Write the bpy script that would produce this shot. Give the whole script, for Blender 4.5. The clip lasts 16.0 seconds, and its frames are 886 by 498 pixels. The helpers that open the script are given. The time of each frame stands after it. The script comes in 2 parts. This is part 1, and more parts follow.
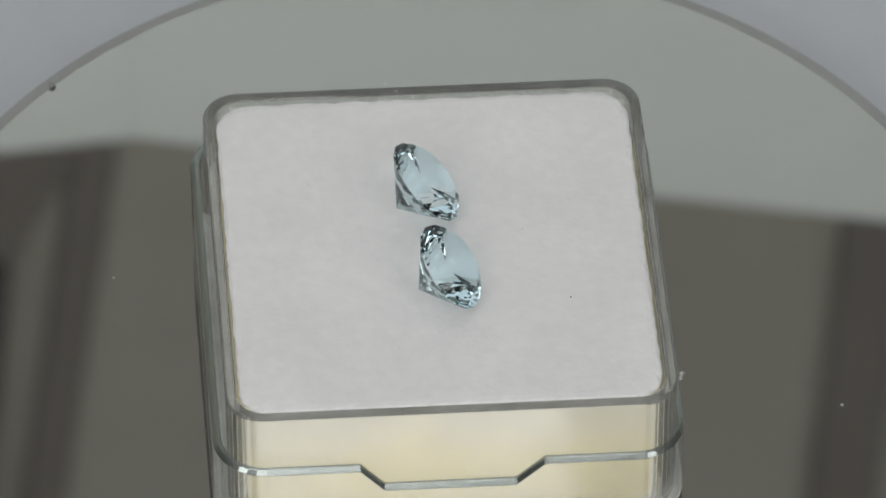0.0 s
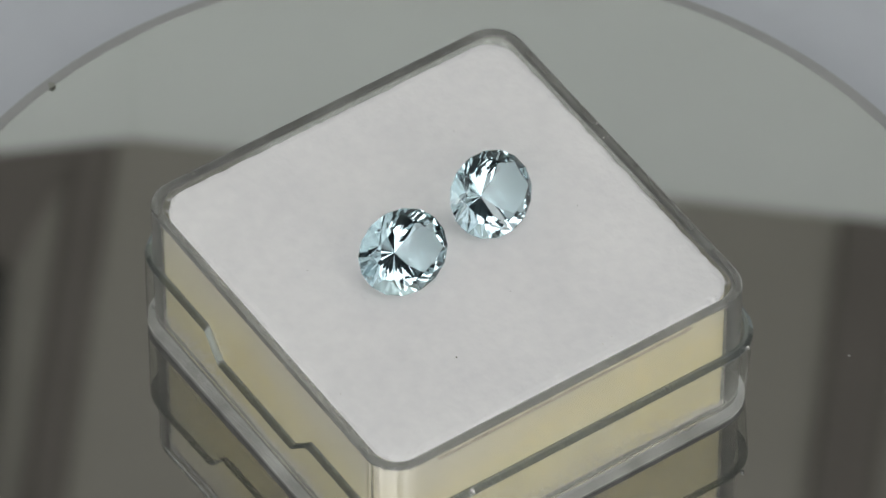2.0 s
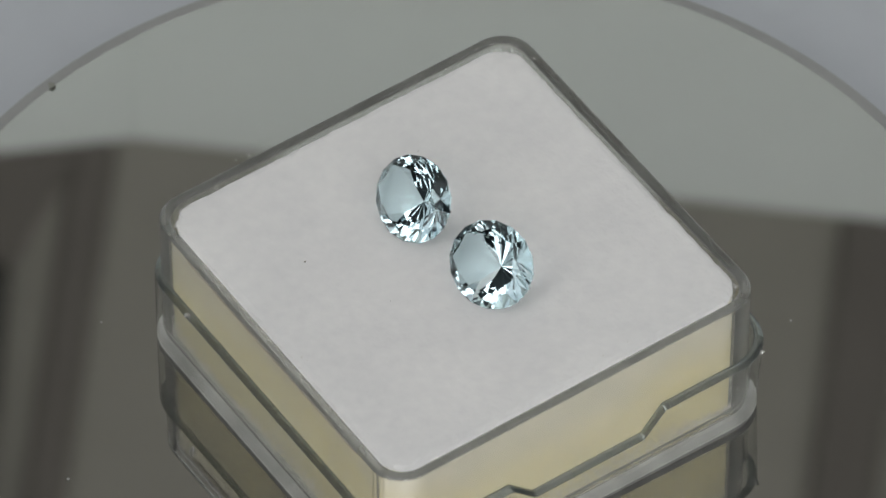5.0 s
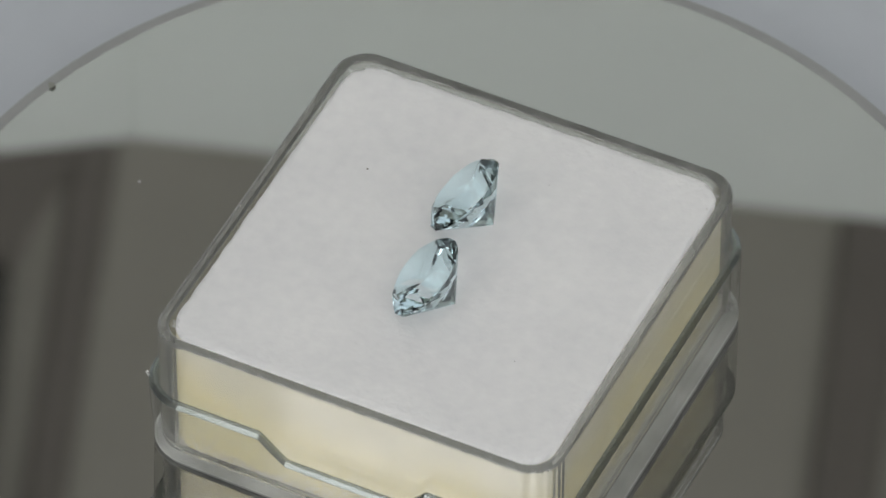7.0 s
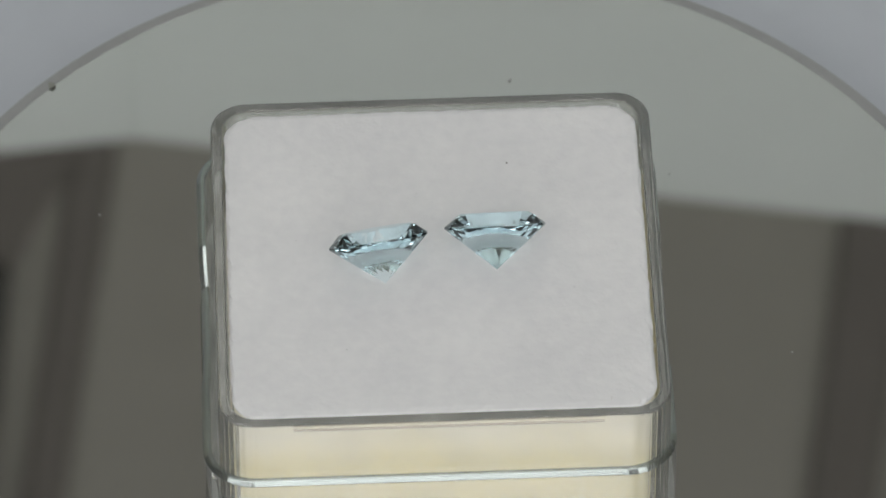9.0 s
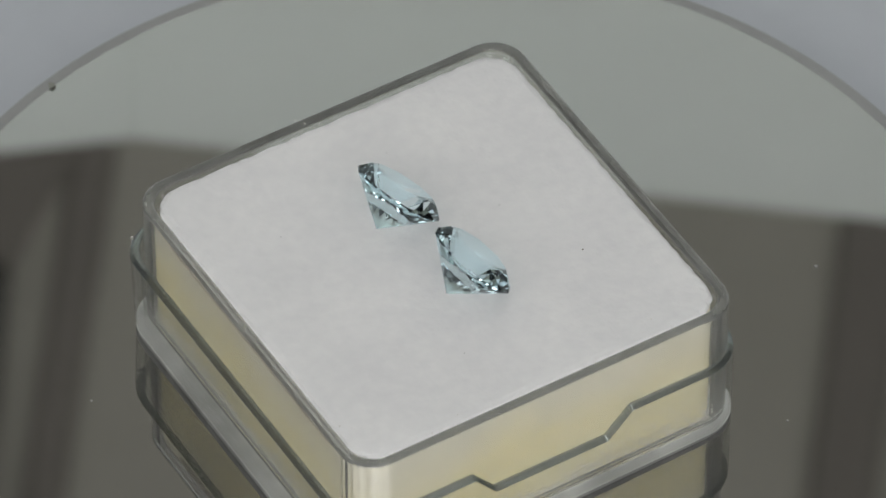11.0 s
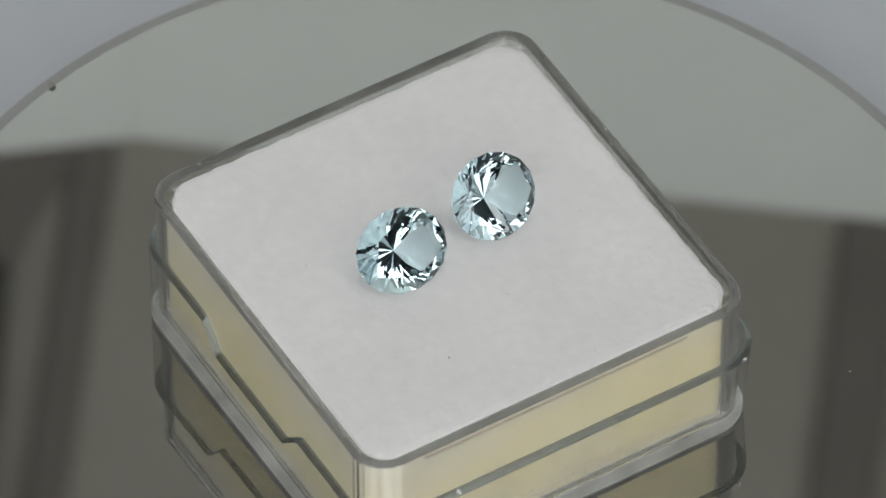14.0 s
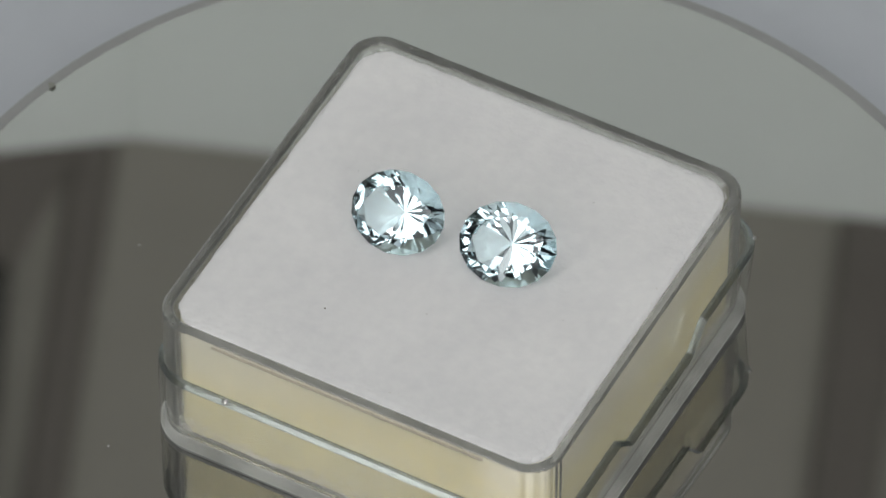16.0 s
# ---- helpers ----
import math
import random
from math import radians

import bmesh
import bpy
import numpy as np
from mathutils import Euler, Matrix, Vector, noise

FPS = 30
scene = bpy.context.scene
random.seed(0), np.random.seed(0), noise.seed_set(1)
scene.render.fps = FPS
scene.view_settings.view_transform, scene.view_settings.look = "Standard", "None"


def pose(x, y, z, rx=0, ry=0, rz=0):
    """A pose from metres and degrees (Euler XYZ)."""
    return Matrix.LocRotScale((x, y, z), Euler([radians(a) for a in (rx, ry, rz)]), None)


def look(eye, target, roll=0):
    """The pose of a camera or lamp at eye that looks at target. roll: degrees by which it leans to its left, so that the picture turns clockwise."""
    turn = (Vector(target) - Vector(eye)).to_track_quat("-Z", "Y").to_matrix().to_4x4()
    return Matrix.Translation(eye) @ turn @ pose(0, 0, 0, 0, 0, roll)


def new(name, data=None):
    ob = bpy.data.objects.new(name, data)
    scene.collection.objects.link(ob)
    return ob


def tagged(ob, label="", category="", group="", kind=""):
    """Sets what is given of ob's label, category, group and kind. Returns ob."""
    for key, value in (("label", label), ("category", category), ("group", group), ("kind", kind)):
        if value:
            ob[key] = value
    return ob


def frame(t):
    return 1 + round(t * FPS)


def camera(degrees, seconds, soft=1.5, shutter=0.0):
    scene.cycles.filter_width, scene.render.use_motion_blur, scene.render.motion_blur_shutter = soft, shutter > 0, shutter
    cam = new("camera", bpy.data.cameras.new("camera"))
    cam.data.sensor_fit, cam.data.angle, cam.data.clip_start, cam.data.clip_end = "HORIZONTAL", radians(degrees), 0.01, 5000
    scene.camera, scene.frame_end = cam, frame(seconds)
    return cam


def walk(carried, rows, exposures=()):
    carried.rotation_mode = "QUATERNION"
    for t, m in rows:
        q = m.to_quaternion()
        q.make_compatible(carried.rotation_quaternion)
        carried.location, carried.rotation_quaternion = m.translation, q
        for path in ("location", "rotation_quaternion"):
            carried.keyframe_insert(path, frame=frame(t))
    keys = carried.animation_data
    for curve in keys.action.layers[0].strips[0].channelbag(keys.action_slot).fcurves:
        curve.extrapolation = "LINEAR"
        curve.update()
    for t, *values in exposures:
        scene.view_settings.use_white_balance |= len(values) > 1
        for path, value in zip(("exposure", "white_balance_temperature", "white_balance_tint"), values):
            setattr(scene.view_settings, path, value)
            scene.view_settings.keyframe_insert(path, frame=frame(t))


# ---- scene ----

MM = 0.001
TOP = 0.0115                      # height of the white pad over the turntable plate
SPIN = -30.2475                   # degrees a second, clockwise from above
START = 4.88                      # turn of the box at the clip's start
SECONDS = 16.0
LEAN = Matrix(((1, 0, 0, 0), (0, 1, 0, 0), (-0.0238, -0.005, 1, 0), (0, 0, 0, 1)))   # the box stands a little askew

# ---------------------------------------------------------------- camera
EYE = pose(0.0, -0.34711, 0.38108 + TOP, 42.354, 0, 0.01)
cam = camera(6.591, SECONDS)
cam.data.dof.use_dof = True
cam.data.dof.focus_distance = 0.515
cam.data.dof.aperture_fstop = 82
walk(cam, [(0, EYE), (SECONDS, EYE)], [(0, 0.09), (1.5, 0.13), (2.5, 0.09), (3.5, 0.02), (5, -0.03), (7.5, 0.10), (9, 0.04), (11.5, 0.06), (12.5, 0.11), (13.5, 0.19), (14.2, 0.05), (15, 0.03), (16, 0.02)])

# ---------------------------------------------------------------- light
world = bpy.data.worlds.new("room_air")
scene.world = world
world.use_nodes = True
world.node_tree.nodes["Background"].inputs[0].default_value = (0.75, 0.8, 0.85, 1)
world.node_tree.nodes["Background"].inputs[1].default_value = 0.12


def area(name, eye, target, size, size_y, watts, colour):
    lamp = bpy.data.lights.new(name, "AREA")
    lamp.shape, lamp.size, lamp.size_y, lamp.energy, lamp.color = "RECTANGLE", size, size_y, watts, colour
    ob = new(name, lamp)
    ob.matrix_world = look(eye, target)
    return ob


for x, y, z, wide, high, watts in ((0.0, -0.62, 0.68, 0.24, 0.24, 0.7), (-0.46, -0.52, 0.62, 0.30, 0.50, 1.45), (0.46, -0.54, 0.60, 0.30, 0.50, 1.25),
                                  (0.05, -0.82, 0.38, 0.54, 0.24, 0.85), (-0.04, -0.34, 0.90, 0.54, 0.22, 0.75)):
    area("front_light", (x, y, z), (0, 0, 0), wide, high, watts, (1.0, 0.98, 0.965))
area("ceiling_light", (0, 0, 1.68), (0, 0.001, 0), 1.3, 1.3, 3.9, (0.98, 0.98, 1.0))
area("tent_light", (-0.035, 0.27, 0.175), (-0.035, 0.0, 0.175), 0.32, 0.10, 0.13, (0.93, 1.0, 0.97))


# ---------------------------------------------------------------- materials
def material(name):
    m = bpy.data.materials.new(name)
    m.use_nodes = True
    return m, m.node_tree.nodes, m.node_tree.links, m.node_tree.nodes["Principled BSDF"]


def surface(name, low, high, scale, rough, bump=0.0, bump_scale=0.0, metallic=0.0, specular=0.5, detail=6.0):
    """Two-scale mottled paint with fine relief; scale is in features a metre."""
    m, n, l, p = material(name)
    co = n.new("ShaderNodeTexCoord")
    a, b, mix, ramp = n.new("ShaderNodeTexNoise"), n.new("ShaderNodeTexNoise"), n.new("ShaderNodeMath"), n.new("ShaderNodeValToRGB")
    for t, s in ((a, scale), (b, scale * 9)):
        t.inputs["Scale"].default_value, t.inputs["Detail"].default_value = s, detail
        l.new(co.outputs["Object"], t.inputs["Vector"])
    mix.operation = "MULTIPLY_ADD"
    mix.inputs[1].default_value = 0.4
    l.new(b.outputs[0], mix.inputs[0])
    half = n.new("ShaderNodeMath")
    half.operation = "MULTIPLY"
    half.inputs[1].default_value = 0.6
    l.new(a.outputs[0], half.inputs[0])
    l.new(half.outputs[0], mix.inputs[2])
    ramp.color_ramp.elements[0].position, ramp.color_ramp.elements[1].position = 0.32, 0.68
    ramp.color_ramp.elements[0].color, ramp.color_ramp.elements[1].color = (*low, 1), (*high, 1)
    l.new(mix.outputs[0], ramp.inputs[0])
    l.new(ramp.outputs[0], p.inputs["Base Color"])
    p.inputs["Roughness"].default_value, p.inputs["Metallic"].default_value = rough, metallic
    p.inputs["Specular IOR Level"].default_value = specular
    if bump:
        c, bm_ = n.new("ShaderNodeTexNoise"), n.new("ShaderNodeBump")
        c.inputs["Scale"].default_value, c.inputs["Detail"].default_value = bump_scale, 8
        bm_.inputs["Strength"].default_value, bm_.inputs["Distance"].default_value = 1.0, bump
        l.new(co.outputs["Object"], c.inputs["Vector"])
        l.new(c.outputs[0], bm_.inputs["Height"])
        l.new(bm_.outputs[0], p.inputs["Normal"])
    return m


def clear(name, colour, ior, rough=0.0, haze=0.0):
    m, n, l, p = material(name)
    g = n.new("ShaderNodeBsdfGlass")
    g.inputs["Color"].default_value, g.inputs["IOR"].default_value, g.inputs["Roughness"].default_value = (*colour, 1), ior, rough
    last = g
    if haze:
        # an uneven milky veil: diffuse white added to lighten edges that refract dark
        co, t, ramp = n.new("ShaderNodeTexCoord"), n.new("ShaderNodeTexNoise"), n.new("ShaderNodeMapRange")
        t.inputs["Scale"].default_value, t.inputs["Detail"].default_value = 260, 8
        ramp.inputs[1].default_value, ramp.inputs[2].default_value, ramp.inputs[3].default_value, ramp.inputs[4].default_value = 0.3, 0.75, haze * 0.7, haze * 1.5
        d, mix = n.new("ShaderNodeBsdfDiffuse"), n.new("ShaderNodeMixShader")
        d.inputs[0].default_value = (0.70, 0.72, 0.69, 1)
        l.new(co.outputs["Object"], t.inputs["Vector"])
        l.new(t.outputs[0], ramp.inputs[0])
        l.new(ramp.outputs[0], mix.inputs[0])
        l.new(g.outputs[0], mix.inputs[1])
        l.new(d.outputs[0], mix.inputs[2])
        last = mix
    l.new(last.outputs[0], n["Material Output"].inputs[0])
    return m


PAD = surface("brushed_white_felt", (0.785, 0.795, 0.80), (0.88, 0.888, 0.88), 120, 0.95, 0.00006, 2200, specular=0.1)
PLASTIC = clear("clear_styrene", (0.985, 0.985, 0.98), 1.49, 0.015, 0.095)
GEM = clear("pale_blue_beryl", (0.88, 0.948, 0.966), 1.58)


def sheet_material():
    """Thin clear moulded wall: light goes straight through, with a Fresnel gloss and a trace of milky veil."""
    m, n, l, p = material("thin_styrene")
    through_, gloss, veil, fres, one, two, co, t, ramp = (n.new("ShaderNode" + k) for k in (
        "BsdfTransparent", "BsdfGlossy", "BsdfDiffuse", "LayerWeight", "MixShader", "MixShader", "TexCoord", "TexNoise", "MapRange"))
    through_.inputs[0].default_value = (0.985, 0.988, 0.985, 1)
    gloss.inputs["Roughness"].default_value = 0.04
    veil.inputs[0].default_value = (0.70, 0.72, 0.69, 1)
    fres.inputs[0].default_value = 0.5
    rise, lift_ = n.new("ShaderNodeMath"), n.new("ShaderNodeMath")
    rise.operation, lift_.operation = "POWER", "MULTIPLY_ADD"
    rise.inputs[1].default_value, lift_.inputs[1].default_value, lift_.inputs[2].default_value = 5, 0.9, 0.022
    l.new(fres.outputs["Facing"], rise.inputs[0])
    l.new(rise.outputs[0], lift_.inputs[0])
    t.inputs["Scale"].default_value, t.inputs["Detail"].default_value = 260, 8
    ramp.inputs[1].default_value, ramp.inputs[2].default_value, ramp.inputs[3].default_value, ramp.inputs[4].default_value = 0.3, 0.75, 0.01, 0.04
    l.new(co.outputs["Object"], t.inputs["Vector"])
    l.new(t.outputs[0], ramp.inputs[0])
    l.new(ramp.outputs[0], one.inputs[0])
    l.new(through_.outputs[0], one.inputs[1])
    l.new(veil.outputs[0], one.inputs[2])
    l.new(lift_.outputs[0], two.inputs[0])
    l.new(one.outputs[0], two.inputs[1])
    l.new(gloss.outputs[0], two.inputs[2])
    l.new(two.outputs[0], n["Material Output"].inputs[0])
    return m


THIN = sheet_material()
EDGE = clear("cut_styrene", (0.98, 0.985, 0.985), 1.49, 0.06, 0.035)


def add_sheen(m, share, rough):
    """Mixes in a broad grey gloss that stands for the clear edge's bright highlight."""
    n, l = m.node_tree.nodes, m.node_tree.links
    out = n["Material Output"]
    before = out.inputs[0].links[0].from_socket
    gloss, mix = n.new("ShaderNodeBsdfGlossy"), n.new("ShaderNodeMixShader")
    gloss.inputs["Color"].default_value, gloss.inputs["Roughness"].default_value = (0.40, 0.45, 0.44, 1), rough
    mix.inputs[0].default_value = share
    l.new(before, mix.inputs[1])
    l.new(gloss.outputs[0], mix.inputs[2])
    l.new(mix.outputs[0], out.inputs[0])


add_sheen(EDGE, 0.56, 0.22)
# heavier milky veil: stands in for the bright highlight round the box's foot
MILKY_FOOT = clear("milky_styrene", (0.98, 0.98, 0.975), 1.49, 0.12, 0.42)
CLOTH = surface("light_grey_table", (0.525, 0.56, 0.60), (0.575, 0.61, 0.65), 25, 0.7)
RIM = surface("grey_rim", (0.29, 0.30, 0.295), (0.34, 0.35, 0.345), 120, 0.5)
WALL = surface("room_paint", (0.16, 0.16, 0.16), (0.21, 0.21, 0.21), 3, 0.9)
WOOD = surface("taupe_board", (0.33, 0.325, 0.27), (0.38, 0.372, 0.312), 9, 0.7)
DARK = surface("dark_slat", (0.135, 0.122, 0.102), (0.165, 0.15, 0.127), 9, 0.7)
BLACK = surface("black_slat", (0.02, 0.02, 0.02), (0.035, 0.034, 0.033), 9, 0.8)
DUST = surface("dust", (0.33, 0.33, 0.32), (0.45, 0.45, 0.43), 900, 0.9)
SEAM = surface("shaded_seam", (0.42, 0.38, 0.3), (0.48, 0.44, 0.36), 900, 0.9)
GRAIN = surface("foam_grain", (0.5, 0.49, 0.44), (0.92, 0.91, 0.87), 4500, 0.4)
CHIP = surface("grey_grit", (0.25, 0.265, 0.23), (0.31, 0.325, 0.285), 900, 0.9)
GRIT = surface("dark_fibre", (0.09, 0.08, 0.06), (0.13, 0.11, 0.09), 900, 0.9)


def fabric_material():
    """Thin white tent cloth: part of the light goes through it."""
    m, n, l, p = material("tent_cloth")
    thin, mix = n.new("ShaderNodeBsdfTranslucent"), n.new("ShaderNodeMixShader")
    thin.inputs[0].default_value = (0.93, 0.95, 0.93, 1)
    p.inputs["Base Color"].default_value, p.inputs["Roughness"].default_value = (0.9, 0.92, 0.9, 1), 0.9
    mix.inputs[0].default_value = 0.55
    l.new(p.outputs[0], mix.inputs[1])
    l.new(thin.outputs[0], mix.inputs[2])
    l.new(mix.outputs[0], n["Material Output"].inputs[0])
    return m


CARD = fabric_material()


def foam_material():
    """Cream foam that has yellowed in an uneven band below its felt."""
    m = surface("yellowed_foam", (0.79, 0.712, 0.41), (0.81, 0.765, 0.55), 120, 0.95, 0.00004, 3000, specular=0.1)
    n, l = m.node_tree.nodes, m.node_tree.links
    p = n["Principled BSDF"]
    yellow = p.inputs["Base Color"].links[0].from_socket
    co, split, t, add, ramp, mix = (n.new("ShaderNode" + k) for k in ("TexCoord", "SeparateXYZ", "TexNoise", "Math", "MapRange", "MixRGB"))
    t.inputs["Scale"].default_value, t.inputs["Detail"].default_value = 95, 5
    add.operation = "MULTIPLY_ADD"
    add.inputs[1].default_value = 0.009
    ramp.inputs[1].default_value, ramp.inputs[2].default_value = 0.0115, 0.0150
    mix.inputs[2].default_value = (0.77, 0.742, 0.60, 1)
    l.new(co.outputs["Object"], split.inputs[0])
    l.new(co.outputs["Object"], t.inputs["Vector"])
    l.new(t.outputs[0], add.inputs[0])
    l.new(split.outputs[2], add.inputs[2])
    l.new(add.outputs[0], ramp.inputs[0])
    l.new(ramp.outputs[0], mix.inputs[0])
    l.new(yellow, mix.inputs[1])
    l.new(mix.outputs[0], p.inputs["Base Color"])
    return m


FOAM = foam_material()


def plate_material():
    m, n, l, p = material("grey_glass_plate")
    # smears left by wiping: both the tint and the polish vary a little
    co, wide, ramp, polish = (n.new("ShaderNode" + k) for k in ("TexCoord", "TexNoise", "ValToRGB", "MapRange"))
    wide.inputs["Scale"].default_value, wide.inputs["Detail"].default_value, wide.inputs["Distortion"].default_value = 55, 7, 1.2
    ramp.color_ramp.elements[0].position, ramp.color_ramp.elements[1].position = 0.3, 0.7
    ramp.color_ramp.elements[0].color, ramp.color_ramp.elements[1].color = (0.033, 0.033, 0.029, 1), (0.041, 0.041, 0.0365, 1)
    polish.inputs[1].default_value, polish.inputs[2].default_value, polish.inputs[3].default_value, polish.inputs[4].default_value = 0.3, 0.7, 0.008, 0.02
    l.new(co.outputs["Object"], wide.inputs["Vector"])
    l.new(wide.outputs[0], ramp.inputs[0])
    l.new(wide.outputs[0], polish.inputs[0])
    l.new(ramp.outputs[0], p.inputs["Base Color"])
    l.new(polish.outputs[0], p.inputs["Roughness"])
    p.inputs["IOR"].default_value = 5.0
    return m


PLATE = plate_material()


# ---------------------------------------------------------------- mesh helpers
def part(name, bm, mat, parent=None, label=""):
    me = bpy.data.meshes.new(name)
    bm.normal_update()
    bm.to_mesh(me)
    bm.free()
    me.materials.append(mat)
    ob = new(name, me)
    if parent:
        ob.parent = parent
    return tagged(ob, label)


def bevel(ob, width, segments=2):
    b = ob.modifiers.new("bevel", "BEVEL")
    b.width, b.segments, b.limit_method, b.angle_limit = width, segments, "ANGLE", radians(35)


def block(x0, x1, y0, y1, z0, z1):
    bm = bmesh.new()
    bmesh.ops.create_cube(bm, size=1, matrix=Matrix.Translation(((x0 + x1) / 2, (y0 + y1) / 2, (z0 + z1) / 2)) @ Matrix.Diagonal((x1 - x0, y1 - y0, z1 - z0, 1)))
    return bm


def ring_points(half, radius, steps=8, along=()):
    """Points round a square with rounded corners, with extra ones at the given places of each side."""
    pts = []
    for k in range(4):
        turn = Matrix.Rotation(k * math.pi / 2, 2)
        for s in sorted(along):
            pts.append(turn @ Vector((s, -half)))
        for i in range(steps + 1):
            a = -math.pi / 2 + math.pi / 2 * i / steps
            pts.append(turn @ Vector((half - radius + radius * math.cos(a), -(half - radius) + radius * math.sin(a))))
    return pts


def loft(bm, loops, close_first=True, close_last=True):
    rows = [[bm.verts.new(p) for p in loop] for loop in loops]
    for a, b in zip(rows, rows[1:]):
        for i in range(len(a)):
            j = (i + 1) % len(a)
            bm.faces.new((a[i], a[j], b[j], b[i]))
    if close_first:
        bm.faces.new(rows[0][::-1])
    if close_last:
        bm.faces.new(rows[-1])
    return bm


def lift(points, z):
    return [(p.x, p.y, z(p) if callable(z) else z) for p in points]


# ---------------------------------------------------------------- the place around
def surroundings():
    ground = part("ground", block(-1.5, 1.5, -1.5, 1.5, -0.03, -0.012), CLOTH)
    tagged(ground, "light grey matt table surface under the turntable", "table", kind="structure")
    for name, box in (("wall_north", (-1.5, 1.5, 1.5, 1.6, -0.8, 1.7)), ("wall_south", (-1.5, 1.5, -1.6, -1.5, -0.8, 1.7)),
                      ("wall_east", (1.5, 1.6, -1.6, 1.6, -0.8, 1.7)), ("wall_west", (-1.6, -1.5, -1.6, 1.6, -0.8, 1.7))):
        tagged(part(name, block(*box), WALL), "plain grey-brown painted room wall", "wall", kind="structure")
    tagged(part("ceiling", block(-1.6, 1.6, -1.6, 1.6, 1.7, 1.8), WALL), "plain painted ceiling", "ceiling", kind="structure")


surroundings()


def along(a, b, z0, z1, thick):
    """An upright board between two points of the plan."""
    a, b = Vector(a), Vector(b)
    side = (b - a).normalized()
    off = Vector((-side.y, side.x)) * thick
    bm = bmesh.new()
    return loft(bm, [[(p.x, p.y, z) for p in (a, b, b + off, a + off)] for z in (z0, z1)])


def backdrop():
    tent = new("light_tent")
    tagged(tent, "white cloth light tent panels, lit from outside", "light tent")
    c = Vector((-33.2, 220)) * MM
    right = (Vector((47.1, 207.9)) * MM - c) * 3.2 + c
    left = (Vector((-47.7, 217.9)) * MM - c) * 9 + c
    part("back_panel", along(c, right, -0.012, 0.2118, 0.0008), CARD, tent)
    part("side_panel", along(left, c, -0.012, 0.2118, 0.0008), CARD, tent)
    screen = new("slatted_screen")
    tagged(screen, "tall taupe board screen with dark upright slats", "screen")
    part("board", block(-0.6, 0.6, 0.305, 0.32, -0.012, 0.62), WOOD, screen)
    for x0, x1, deep, tip, z0, z1, mat in ((-75, -53.6, 8, -0.10, 0.3205, 0.62, BLACK), (-75, -50.4, 5, -0.43, 0.285, 0.345, DARK),
                                           (-47.3, -42.0, 3, -0.134, -0.012, 0.62, DARK), (50.1, 58.6, 4, -0.049, -0.012, 0.62, DARK)):
        bm = block(x0 * MM, x1 * MM, 0.305 - deep * MM, 0.305, z0, z1)
        for v in bm.verts:
            v.co.x += (v.co.z - 0.313) * tip
        bevel(part("slat", bm, mat, screen, "black slat" if mat is BLACK else "brown slat"), 0.001)


backdrop()


def turn(profile, n=160):
    return loft(bmesh.new(), [[(r * MM * math.cos(2 * math.pi * i / n), r * MM * math.sin(2 * math.pi * i / n), z * MM) for i in range(n)] for r, z in profile])


def crumb(size, seed, squash=0.6):
    """A small ragged grain."""
    rng = random.Random(seed)
    bm = bmesh.new()
    bmesh.ops.create_icosphere(bm, subdivisions=1, radius=size / 2)
    for v in bm.verts:
        v.co *= rng.uniform(0.6, 1.15)
        v.co.z *= squash
    low = min(v.co.z for v in bm.verts)
    bm.transform(Matrix.Translation((0, 0, -low)))
    return bm


def turntable():
    table = new("turntable")
    tagged(table, "round grey display turntable with a thin rim and glossy dusty plate", "turntable")
    part("rim", turn(((39.0, -12), (39.0, -0.6), (38.9, -0.06), (38.2, -0.04), (38.12, -0.1), (38.12, -1.6))), RIM, table, "thin matt grey outer rim")
    chip = part("chip", crumb(0.68 * MM, 4), CHIP, table, "small dark grain on the rim")
    chip.matrix_basis = pose(-27.6 * MM, 26.3 * MM, -0.03 * MM)
    disc = part("plate", turn(((38.1, -1.5), (38.1, -0.04), (38.06, 0.0))), PLATE, table, "glossy grey glass plate that turns")
    rng = random.Random(5)
    spots = [(26.6, -5.7, 0.3), (-22.0, 9.9, 0.22), (0.3, -23.8, 0.2), (14.9, 23.3, 0.2), (17.2, -16.4, 0.2)]
    for k in range(3):
        a, r = rng.uniform(0, 2 * math.pi), rng.uniform(19, 37)
        spots.append((r * math.cos(a), r * math.sin(a), rng.uniform(0.04, 0.08)))
    for k, (x, y, size) in enumerate(spots):
        speck = part("dust_speck", crumb(size * MM, k, 0.35), DUST, disc)
        speck.matrix_basis = pose(x * MM, y * MM, 0)
    return table, disc


TABLE, DISC = turntable()


# ---------------------------------------------------------------- gem box
def notch(p):
    """Height of the lid's edge: a shallow trapezium is cut from the two sides that face along y."""
    z = TOP / MM - 4.55
    if abs(p.y) > 13 * MM:
        x = p.x / MM
        if -6.1 < x < 6.2:
            z -= 2.0 * min(1, (x + 6.1) / 1.6, (6.2 - x) / 1.95)
    return z * MM


def askew(bm, foot=1.2 * MM):
    """The box leans; its foot stays flat on the plate."""
    for v in bm.verts:
        v.co.z += ((LEAN @ v.co).z - v.co.z) * min(1.0, max(0.0, v.co.z / foot))
    return bm


def seat_lid(bm):
    """The lid sits off centre on the tray, and one of its sides draws in towards the bottom."""
    for v in askew(bm).verts:
        if v.co.y > 0:
            v.co.y -= 0.55 * MM * (1 - min(1.0, v.co.z / (6.0 * MM))) * v.co.y / (15.7 * MM)
    bm.transform(Matrix.Translation((-0.15 * MM, 0.3 * MM, 0)))


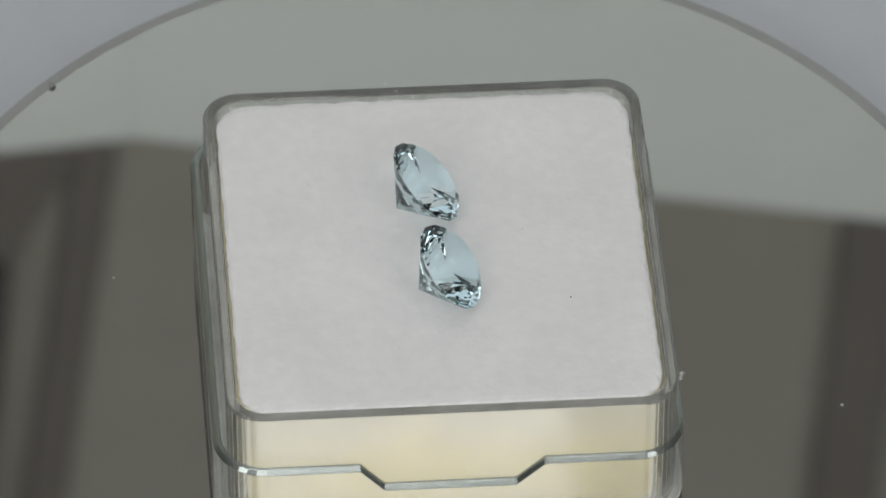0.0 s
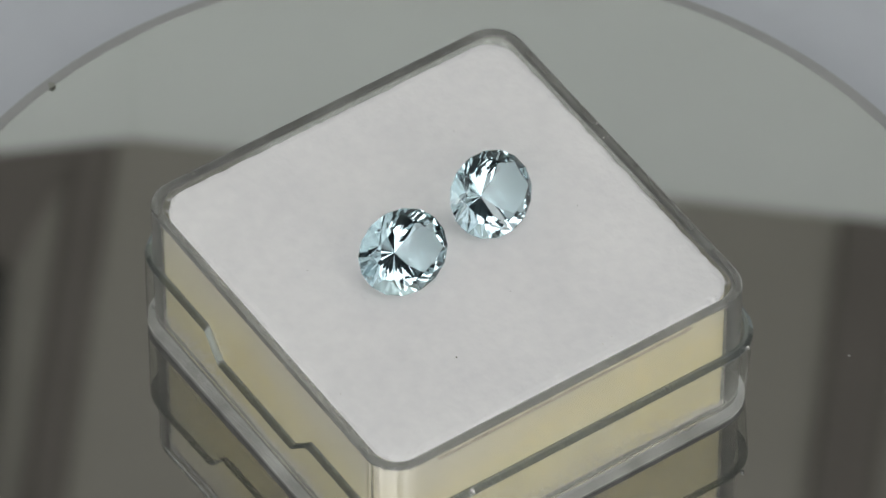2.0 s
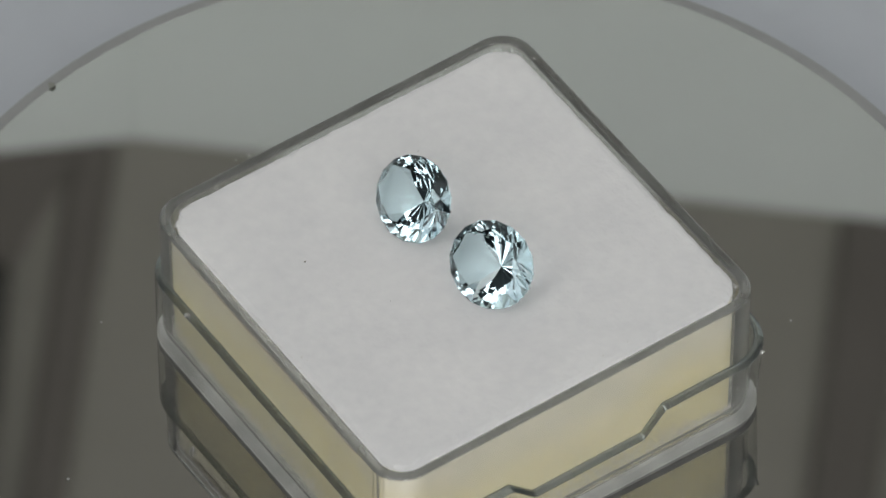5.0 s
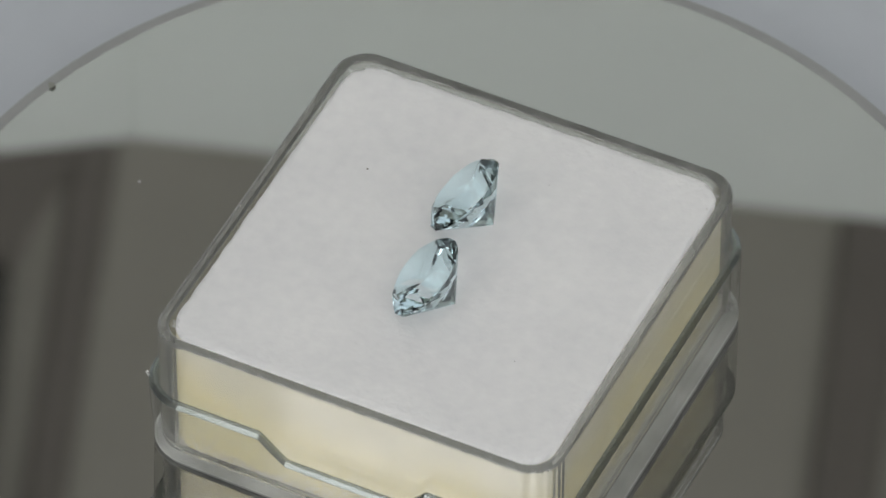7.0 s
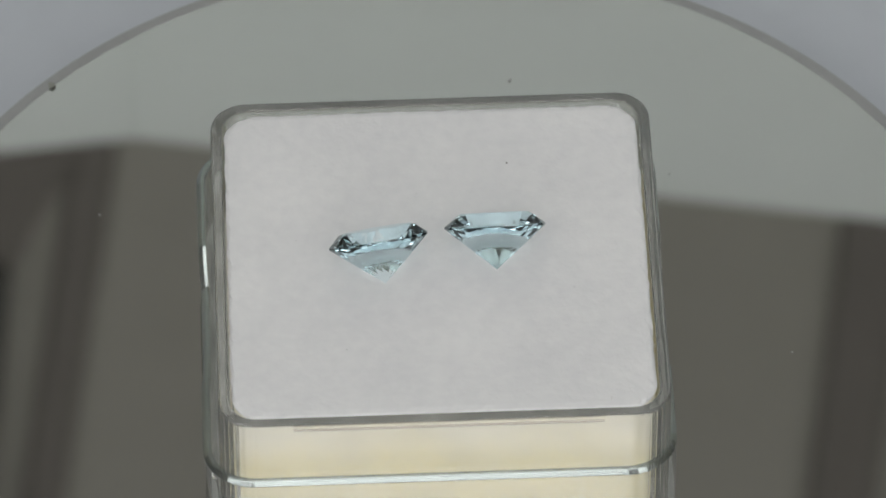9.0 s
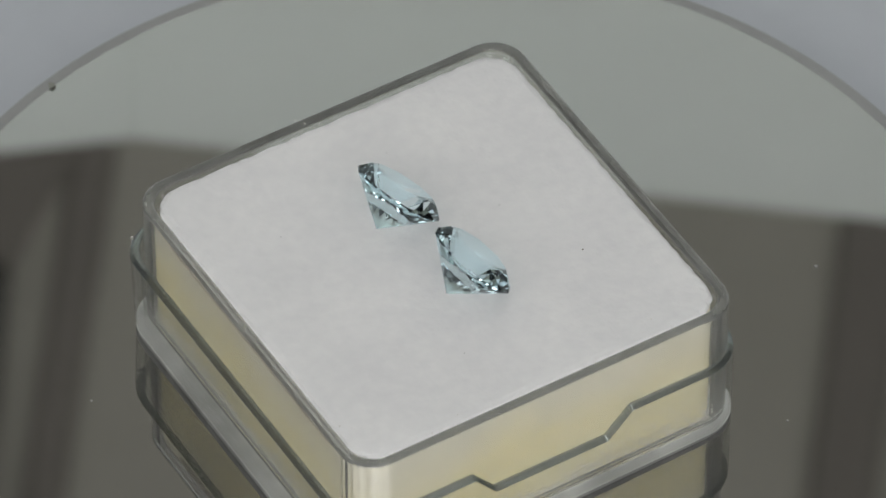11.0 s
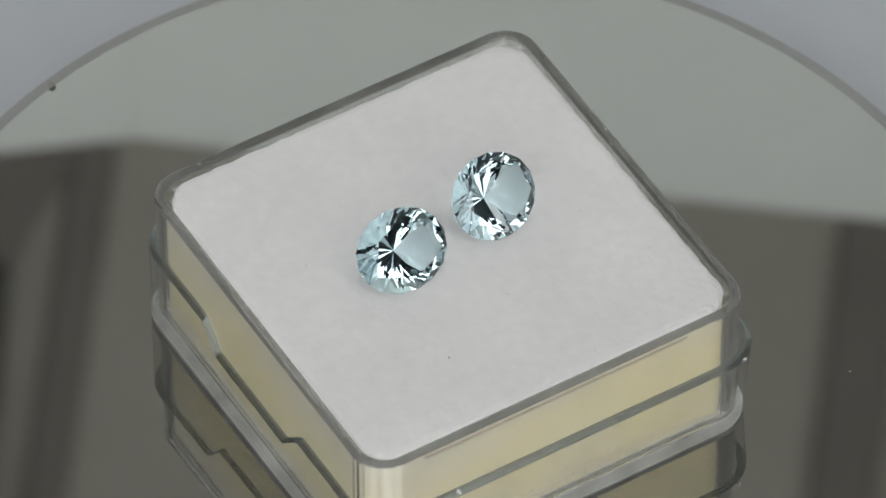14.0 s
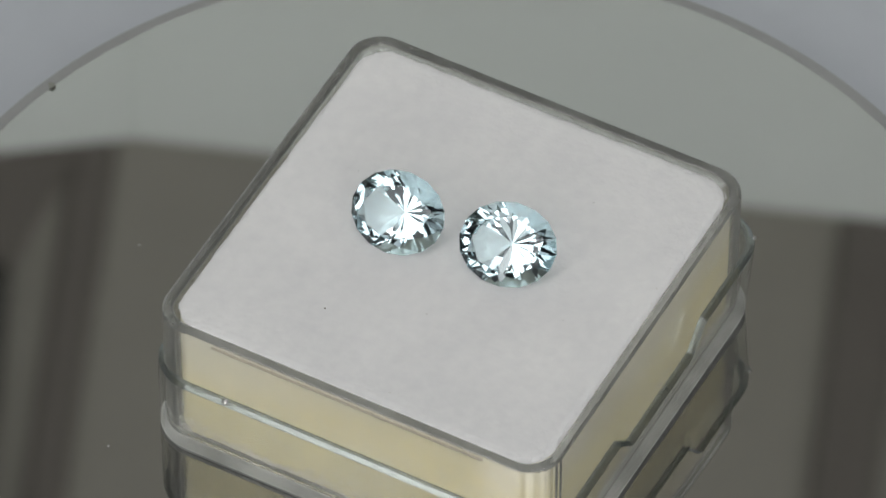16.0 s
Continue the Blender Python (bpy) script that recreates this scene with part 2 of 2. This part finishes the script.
def felt_height(x, y):
    """Top of the felt: it swells a little towards the middle."""
    u = min(1.0, math.hypot(x, y) / (12.5 * MM))
    return (LEAN @ Vector((x, y, TOP))).z + 0.28 * MM * (1 - u * u) ** 2


def gem_box():
    box = new("gem_box")
    tagged(box, "square clear plastic gem box with white felt pad and yellowed foam", "gem box")
    top = TOP / MM
    outer, inner = ring_points(14.95 * MM, 2.4 * MM), ring_points(14.2 * MM, 1.8 * MM)
    bm = bmesh.new()
    loft(bm, [lift(inner, 0.9 * MM), lift(inner, (top + 0.22) * MM), lift(outer, (top + 0.22) * MM), lift(outer, 0.85 * MM)], False, False)
    bm.verts.ensure_lookup_table()
    n = len(outer)
    for i in range(n):
        j = (i + 1) % n
        bm.faces.new((bm.verts[3 * n + i], bm.verts[3 * n + j], bm.verts[j], bm.verts[i]))
    bmesh.ops.recalc_face_normals(bm, faces=bm.faces)
    tray = part("tray", askew(bm), PLASTIC, box, "clear plastic tray wall with rounded corners")
    bevel(tray, 0.2 * MM, 3)
    marks = [v * MM for v in (-6.1, -4.5, 4.25, 6.2)]
    marks_all = sorted(marks + [-v for v in marks])
    outer, inner = ring_points(15.75 * MM, 3.4 * MM, 8, marks_all), ring_points(15.15 * MM, 2.9 * MM, 8, marks_all)
    foot, curve = ring_points(15.6 * MM, 3.3 * MM, 8, marks_all), ring_points(15.7 * MM, 3.36 * MM, 8, marks_all)
    bm = bmesh.new()
    loft(bm, [lift(outer, 0.62 * MM), lift(outer, lambda p: notch(p) - 0.34 * MM), lift(inner, lambda p: notch(p) - 0.34 * MM), lift(inner, 0.62 * MM)], False, False)
    bm.verts.ensure_lookup_table()
    n = len(outer)
    for i in range(n):
        j = (i + 1) % n
        bm.faces.new((bm.verts[3 * n + i], bm.verts[3 * n + j], bm.verts[j], bm.verts[i]))
    bmesh.ops.recalc_face_normals(bm, faces=bm.faces)
    seat_lid(bm)
    lid = part("lid", bm, THIN, box, "clear plastic lid wall under the tray with a notched edge")
    low = lambda p: notch(p) - 0.32 * MM
    bm = loft(bmesh.new(), [lift(outer, low), lift(ring_points(15.42 * MM, 3.1 * MM, 8, marks_all), notch), lift(inner, notch), lift(inner, low)], False, False)
    bm.verts.ensure_lookup_table()
    for i in range(n):
        j = (i + 1) % n
        bm.faces.new((bm.verts[3 * n + i], bm.verts[3 * n + j], bm.verts[j], bm.verts[i]))
    bmesh.ops.recalc_face_normals(bm, faces=bm.faces)
    seat_lid(bm)
    edge = part("lid_edge", bm, EDGE, lid, "whitish cut edge of the clear lid")
    edge.visible_shadow = False
    bevel(edge, 0.06 * MM, 2)
    bm = loft(bmesh.new(), [lift(foot, 0.0), lift(curve, 0.08 * MM), lift(outer, 0.45 * MM), lift(inner, 0.6 * MM)])
    bmesh.ops.recalc_face_normals(bm, faces=bm.faces)
    seat_lid(bm)
    base = part("lid_top", bm, MILKY_FOOT, box, "clear lid panel with milky highlight that the box stands on")
    for ob in (tray, lid, base):
        ob.visible_shadow = False
    r = 1.85 * MM
    bm = loft(bmesh.new(), [lift(ring_points(13.8 * MM, r), 0.75 * MM), lift(ring_points(13.88 * MM, r), 1.1 * MM), lift(ring_points(13.9 * MM, r), (top - 0.45) * MM)])
    part("foam", askew(bm), FOAM, box, "yellowed foam block")
    r = 2.2 * MM
    rng = random.Random(21)
    fray = [k * 0.55 * MM for k in range(-20, 21)]
    rows = []
    for half, z, wobble in ((14.0, -0.43, 0.0), (14.03, -0.25, 0.05), (13.86, -0.06, 0.11), (13.5, 0.0, 0.05)):
        points = ring_points(half * MM, r, 10, fray)
        rows.append([(p.x * (1 + w / 14), p.y * (1 + w / 14), (top + z + 0.3 * min(0, w)) * MM) for p in points for w in (rng.uniform(-wobble, wobble),)])
    for share in (0.9, 0.8, 0.7, 0.6, 0.5, 0.4, 0.3, 0.2, 0.1):
        rows.append([(p[0] * share, p[1] * share, felt_height(p[0] * share, p[1] * share) - (LEAN @ Vector((p[0] * share, p[1] * share, 0))).z) for p in rows[3]])
    bm = loft(bmesh.new(), rows)
    pad = part("pad", askew(bm), PAD, box, "white brushed felt pad")
    # loose fibres stand out along the cut edge of the felt
    rng = random.Random(77)
    bm = bmesh.new()
    for k in range(5200):
        side, u = rng.randrange(4), rng.uniform(-13.2, 13.2)
        d = 13.75 + rng.uniform(-0.25, 0.12)
        root = Matrix.Rotation(side * math.pi / 2, 3, "Z") @ Vector((u, -d, top - 0.07 - rng.uniform(0, 0.22)))
        away = Matrix.Rotation(side * math.pi / 2, 3, "Z") @ Vector((rng.uniform(-1, 1), -rng.uniform(-0.2, 0.9), rng.uniform(0.1, 0.9)))
        end = root + away.normalized() * abs(rng.gauss(0.22, 0.13))
        wide = away.cross(Vector((rng.random(), rng.random(), 1))).normalized() * 0.014
        bm.faces.new([bm.verts.new(q * MM) for q in (root - wide, root + wide, end)])
    tagged(part("fuzz", askew(bm), PAD, pad, "loose white felt fibres"), kind="stuff")
    # grains on the pad
    for k, (x, y, size) in enumerate(((8.59, -5.05, 0.15), (5.9, 1.2, 0.07), (-8.2, 6.3, 0.07), (2.0, 9.4, 0.06), (-3.2, -9.0, 0.06))):
        speck = part("speck", crumb(size * MM, 60 + k), GRIT, pad, "dark grain")
        speck.matrix_basis = Matrix.Translation((x * MM, y * MM, felt_height(x * MM, y * MM) - 0.01 * MM))
    # gap between felt and foam on two sides: its shade is the strips' colour
    for sign in (-1, 1):
        bm = block(sign * 13.9 * MM, sign * 14.06 * MM, -10.5 * MM, 10.0 * MM, (top - 1.06) * MM, (top - 0.94) * MM)
        part("seam", askew(bm), SEAM, box, "thin strip in the colour of the shaded seam under the felt")
    # foam grains caught along the bottom of the lid
    rng = random.Random(12)
    bm = bmesh.new()
    for k in range(9000):
        side, u, h = rng.randrange(4), rng.uniform(-13, 13), abs(rng.gauss(0, 0.65))
        if k > 8850:
            h = rng.uniform(0, 8)
        d = rng.uniform(14.0, 14.12)
        x, y = ((u, -d), (d, u), (u, d), (-d, u))[side]
        r = rng.uniform(0.03, 0.075) * MM
        m = Matrix.Translation(LEAN @ Vector((x * MM, y * MM, (1.15 + h * (0.25 + 1.3 * abs(math.sin(u * 0.17 + side)))) * MM))) @ Euler((rng.random() * 6, rng.random() * 6, 0)).to_matrix().to_4x4()
        vs = [bm.verts.new(m @ (Vector(c) * r)) for c in ((1, 0, -0.6), (-0.6, 0.9, -0.6), (-0.5, -0.9, -0.6), (0, 0, 1))]
        for f in ((0, 1, 2), (0, 3, 1), (1, 3, 2), (2, 3, 0)):
            bm.faces.new([vs[i] for i in f])
    grains = part("foam_crumb", bm, GRAIN, box, "fine pale foam grains along the bottom")
    tagged(grains, kind="stuff")
    # moulding burrs at two corners of the lid
    for k, (x, y, z, turn_z, size) in enumerate(((15.6, -8.8, 7.0, 20, 1.25), (-14.6, 15.2, 6.9, 60, 1.3), (15.3, 14.0, 6.5, 30, 0.8), (-15.5, -13.0, 7.0, 10, 0.7))):
        bm = crumb(size * MM, 30 + k, 0.8)
        bm.transform(Matrix.Diagonal((0.35, 0.5, 1.0, 1)))
        burr = part("burr", bm, PLASTIC, lid, "small clear moulding burr")
        burr.visible_shadow = False
        burr.matrix_basis = pose(x * MM, y * MM, z * MM - 0.4 * size * MM, 0, 18, turn_z)
    return box


BOX = gem_box()


# ---------------------------------------------------------------- gems
def cut_gem(length, width, pavilion, crown, table, star, low, lean):
    """The facets of an oval brilliant, by part: eight bezels with stars and upper girdle facets over sixteen pavilion mains and their break facets.
    The stone leans towards +x, its lowest point on z = 0 and its middle over the origin."""
    R, half, g = 0.5, math.pi / 8, 0.012
    top = g + (R - table) * math.tan(radians(crown))
    slope = math.tan(radians(pavilion))
    deep = g + R * slope
    r_star = star * R + (1 - star) * table * math.cos(half)
    z_star = top - (r_star * math.cos(half) - table) * math.tan(radians(crown))
    r_low = low * R
    z_low = -deep + r_low * math.cos(half / 2) * slope

    def point(r, step, z):
        return Vector((r * width * math.cos(step * half), r * length * math.sin(step * half), z * width))

    T = [point(table, 2 * k, top) for k in range(8)]
    Q = [point(r_star, 2 * k + 1, z_star) for k in range(8)]
    G = [point(R, k, g) for k in range(16)]
    H = [point(R, k, -g) for k in range(16)]
    L = [point(r_low, k + 0.5, z_low) for k in range(16)]
    tip = point(0, 0, -deep)
    tilt = Matrix.Rotation(radians(lean), 4, "Y")
    up = Vector((0, 0, -min((tilt @ p).z for p in H + L + [tip])))
    faces = {"table": [T], "crown": [], "girdle": [], "pavilion": []}
    for k in range(8):
        n, a, b, c = (k + 1) % 8, 2 * k, 2 * k + 1, (2 * k + 2) % 16
        faces["crown"] += [(T[k], Q[k], T[n]), (T[k], Q[k - 1], G[a], Q[k]), (Q[k], G[a], G[b]), (Q[k], G[b], G[c])]
    for k in range(16):
        n = (k + 1) % 16
        faces["girdle"].append((G[k], H[k], H[n], G[n]))
        faces["pavilion"] += [(L[k], H[n], H[k]), (tip, L[k], H[k], L[k - 1])]
    out = {}
    for name, group in faces.items():
        bm, made = bmesh.new(), {}
        for face in group:
            centre = sum(face, Vector()) / len(face)
            normal = (face[1] - face[0]).cross(face[2] - face[0])
            order = face if normal.dot(centre) > 0 else face[::-1]
            verts = []
            for p in order:
                key = tuple(p)
                if key not in made:
                    made[key] = bm.verts.new(tilt @ p + up)
                verts.append(made[key])
            bm.faces.new(verts)
        out[name] = bm
    return out


GEMS = []
for x, y, swing, length, width, pavilion, crown, table, star, low in ((0.1, -3.4, 2, 6.75, 5.65, 45.2, 42, 0.335, 0.5, 0.4), (-0.9, 4.42, 12, 6.75, 5.75, 44.4, 41, 0.345, 0.45, 0.46)):
    gem = new("gemstone")
    tagged(gem, "pale blue oval faceted gemstone lying on its side on white felt", "gemstone", "pair of gemstones")
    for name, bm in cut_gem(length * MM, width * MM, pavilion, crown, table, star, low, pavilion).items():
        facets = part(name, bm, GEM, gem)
        facets.visible_shadow = name in ("crown", "girdle")     # only these cast a shadow, to keep it faint; table and pavilion cast none
    GEMS.append((gem, pose(x * MM, y * MM, felt_height(x * MM, y * MM), 0.4, 1.36, 0) @ pose(0, 0, 0, 0, 0, swing)))


# ---------------------------------------------------------------- what moves
def motions():
    times = [0.2 * k for k in range(81)]
    for thing, place in [(DISC, pose(0, 0, 0)), (BOX, pose(-0.465 * MM, 0.468 * MM, 0.0))] + GEMS:
        # the motor runs a little unevenly within each turn
        walk(thing, [(t, pose(0, 0, 0, 0, 0, START + SPIN * t + 0.45 * math.sin(2 * math.pi * (t - 1.3) / 12)) @ place) for t in times])


motions()
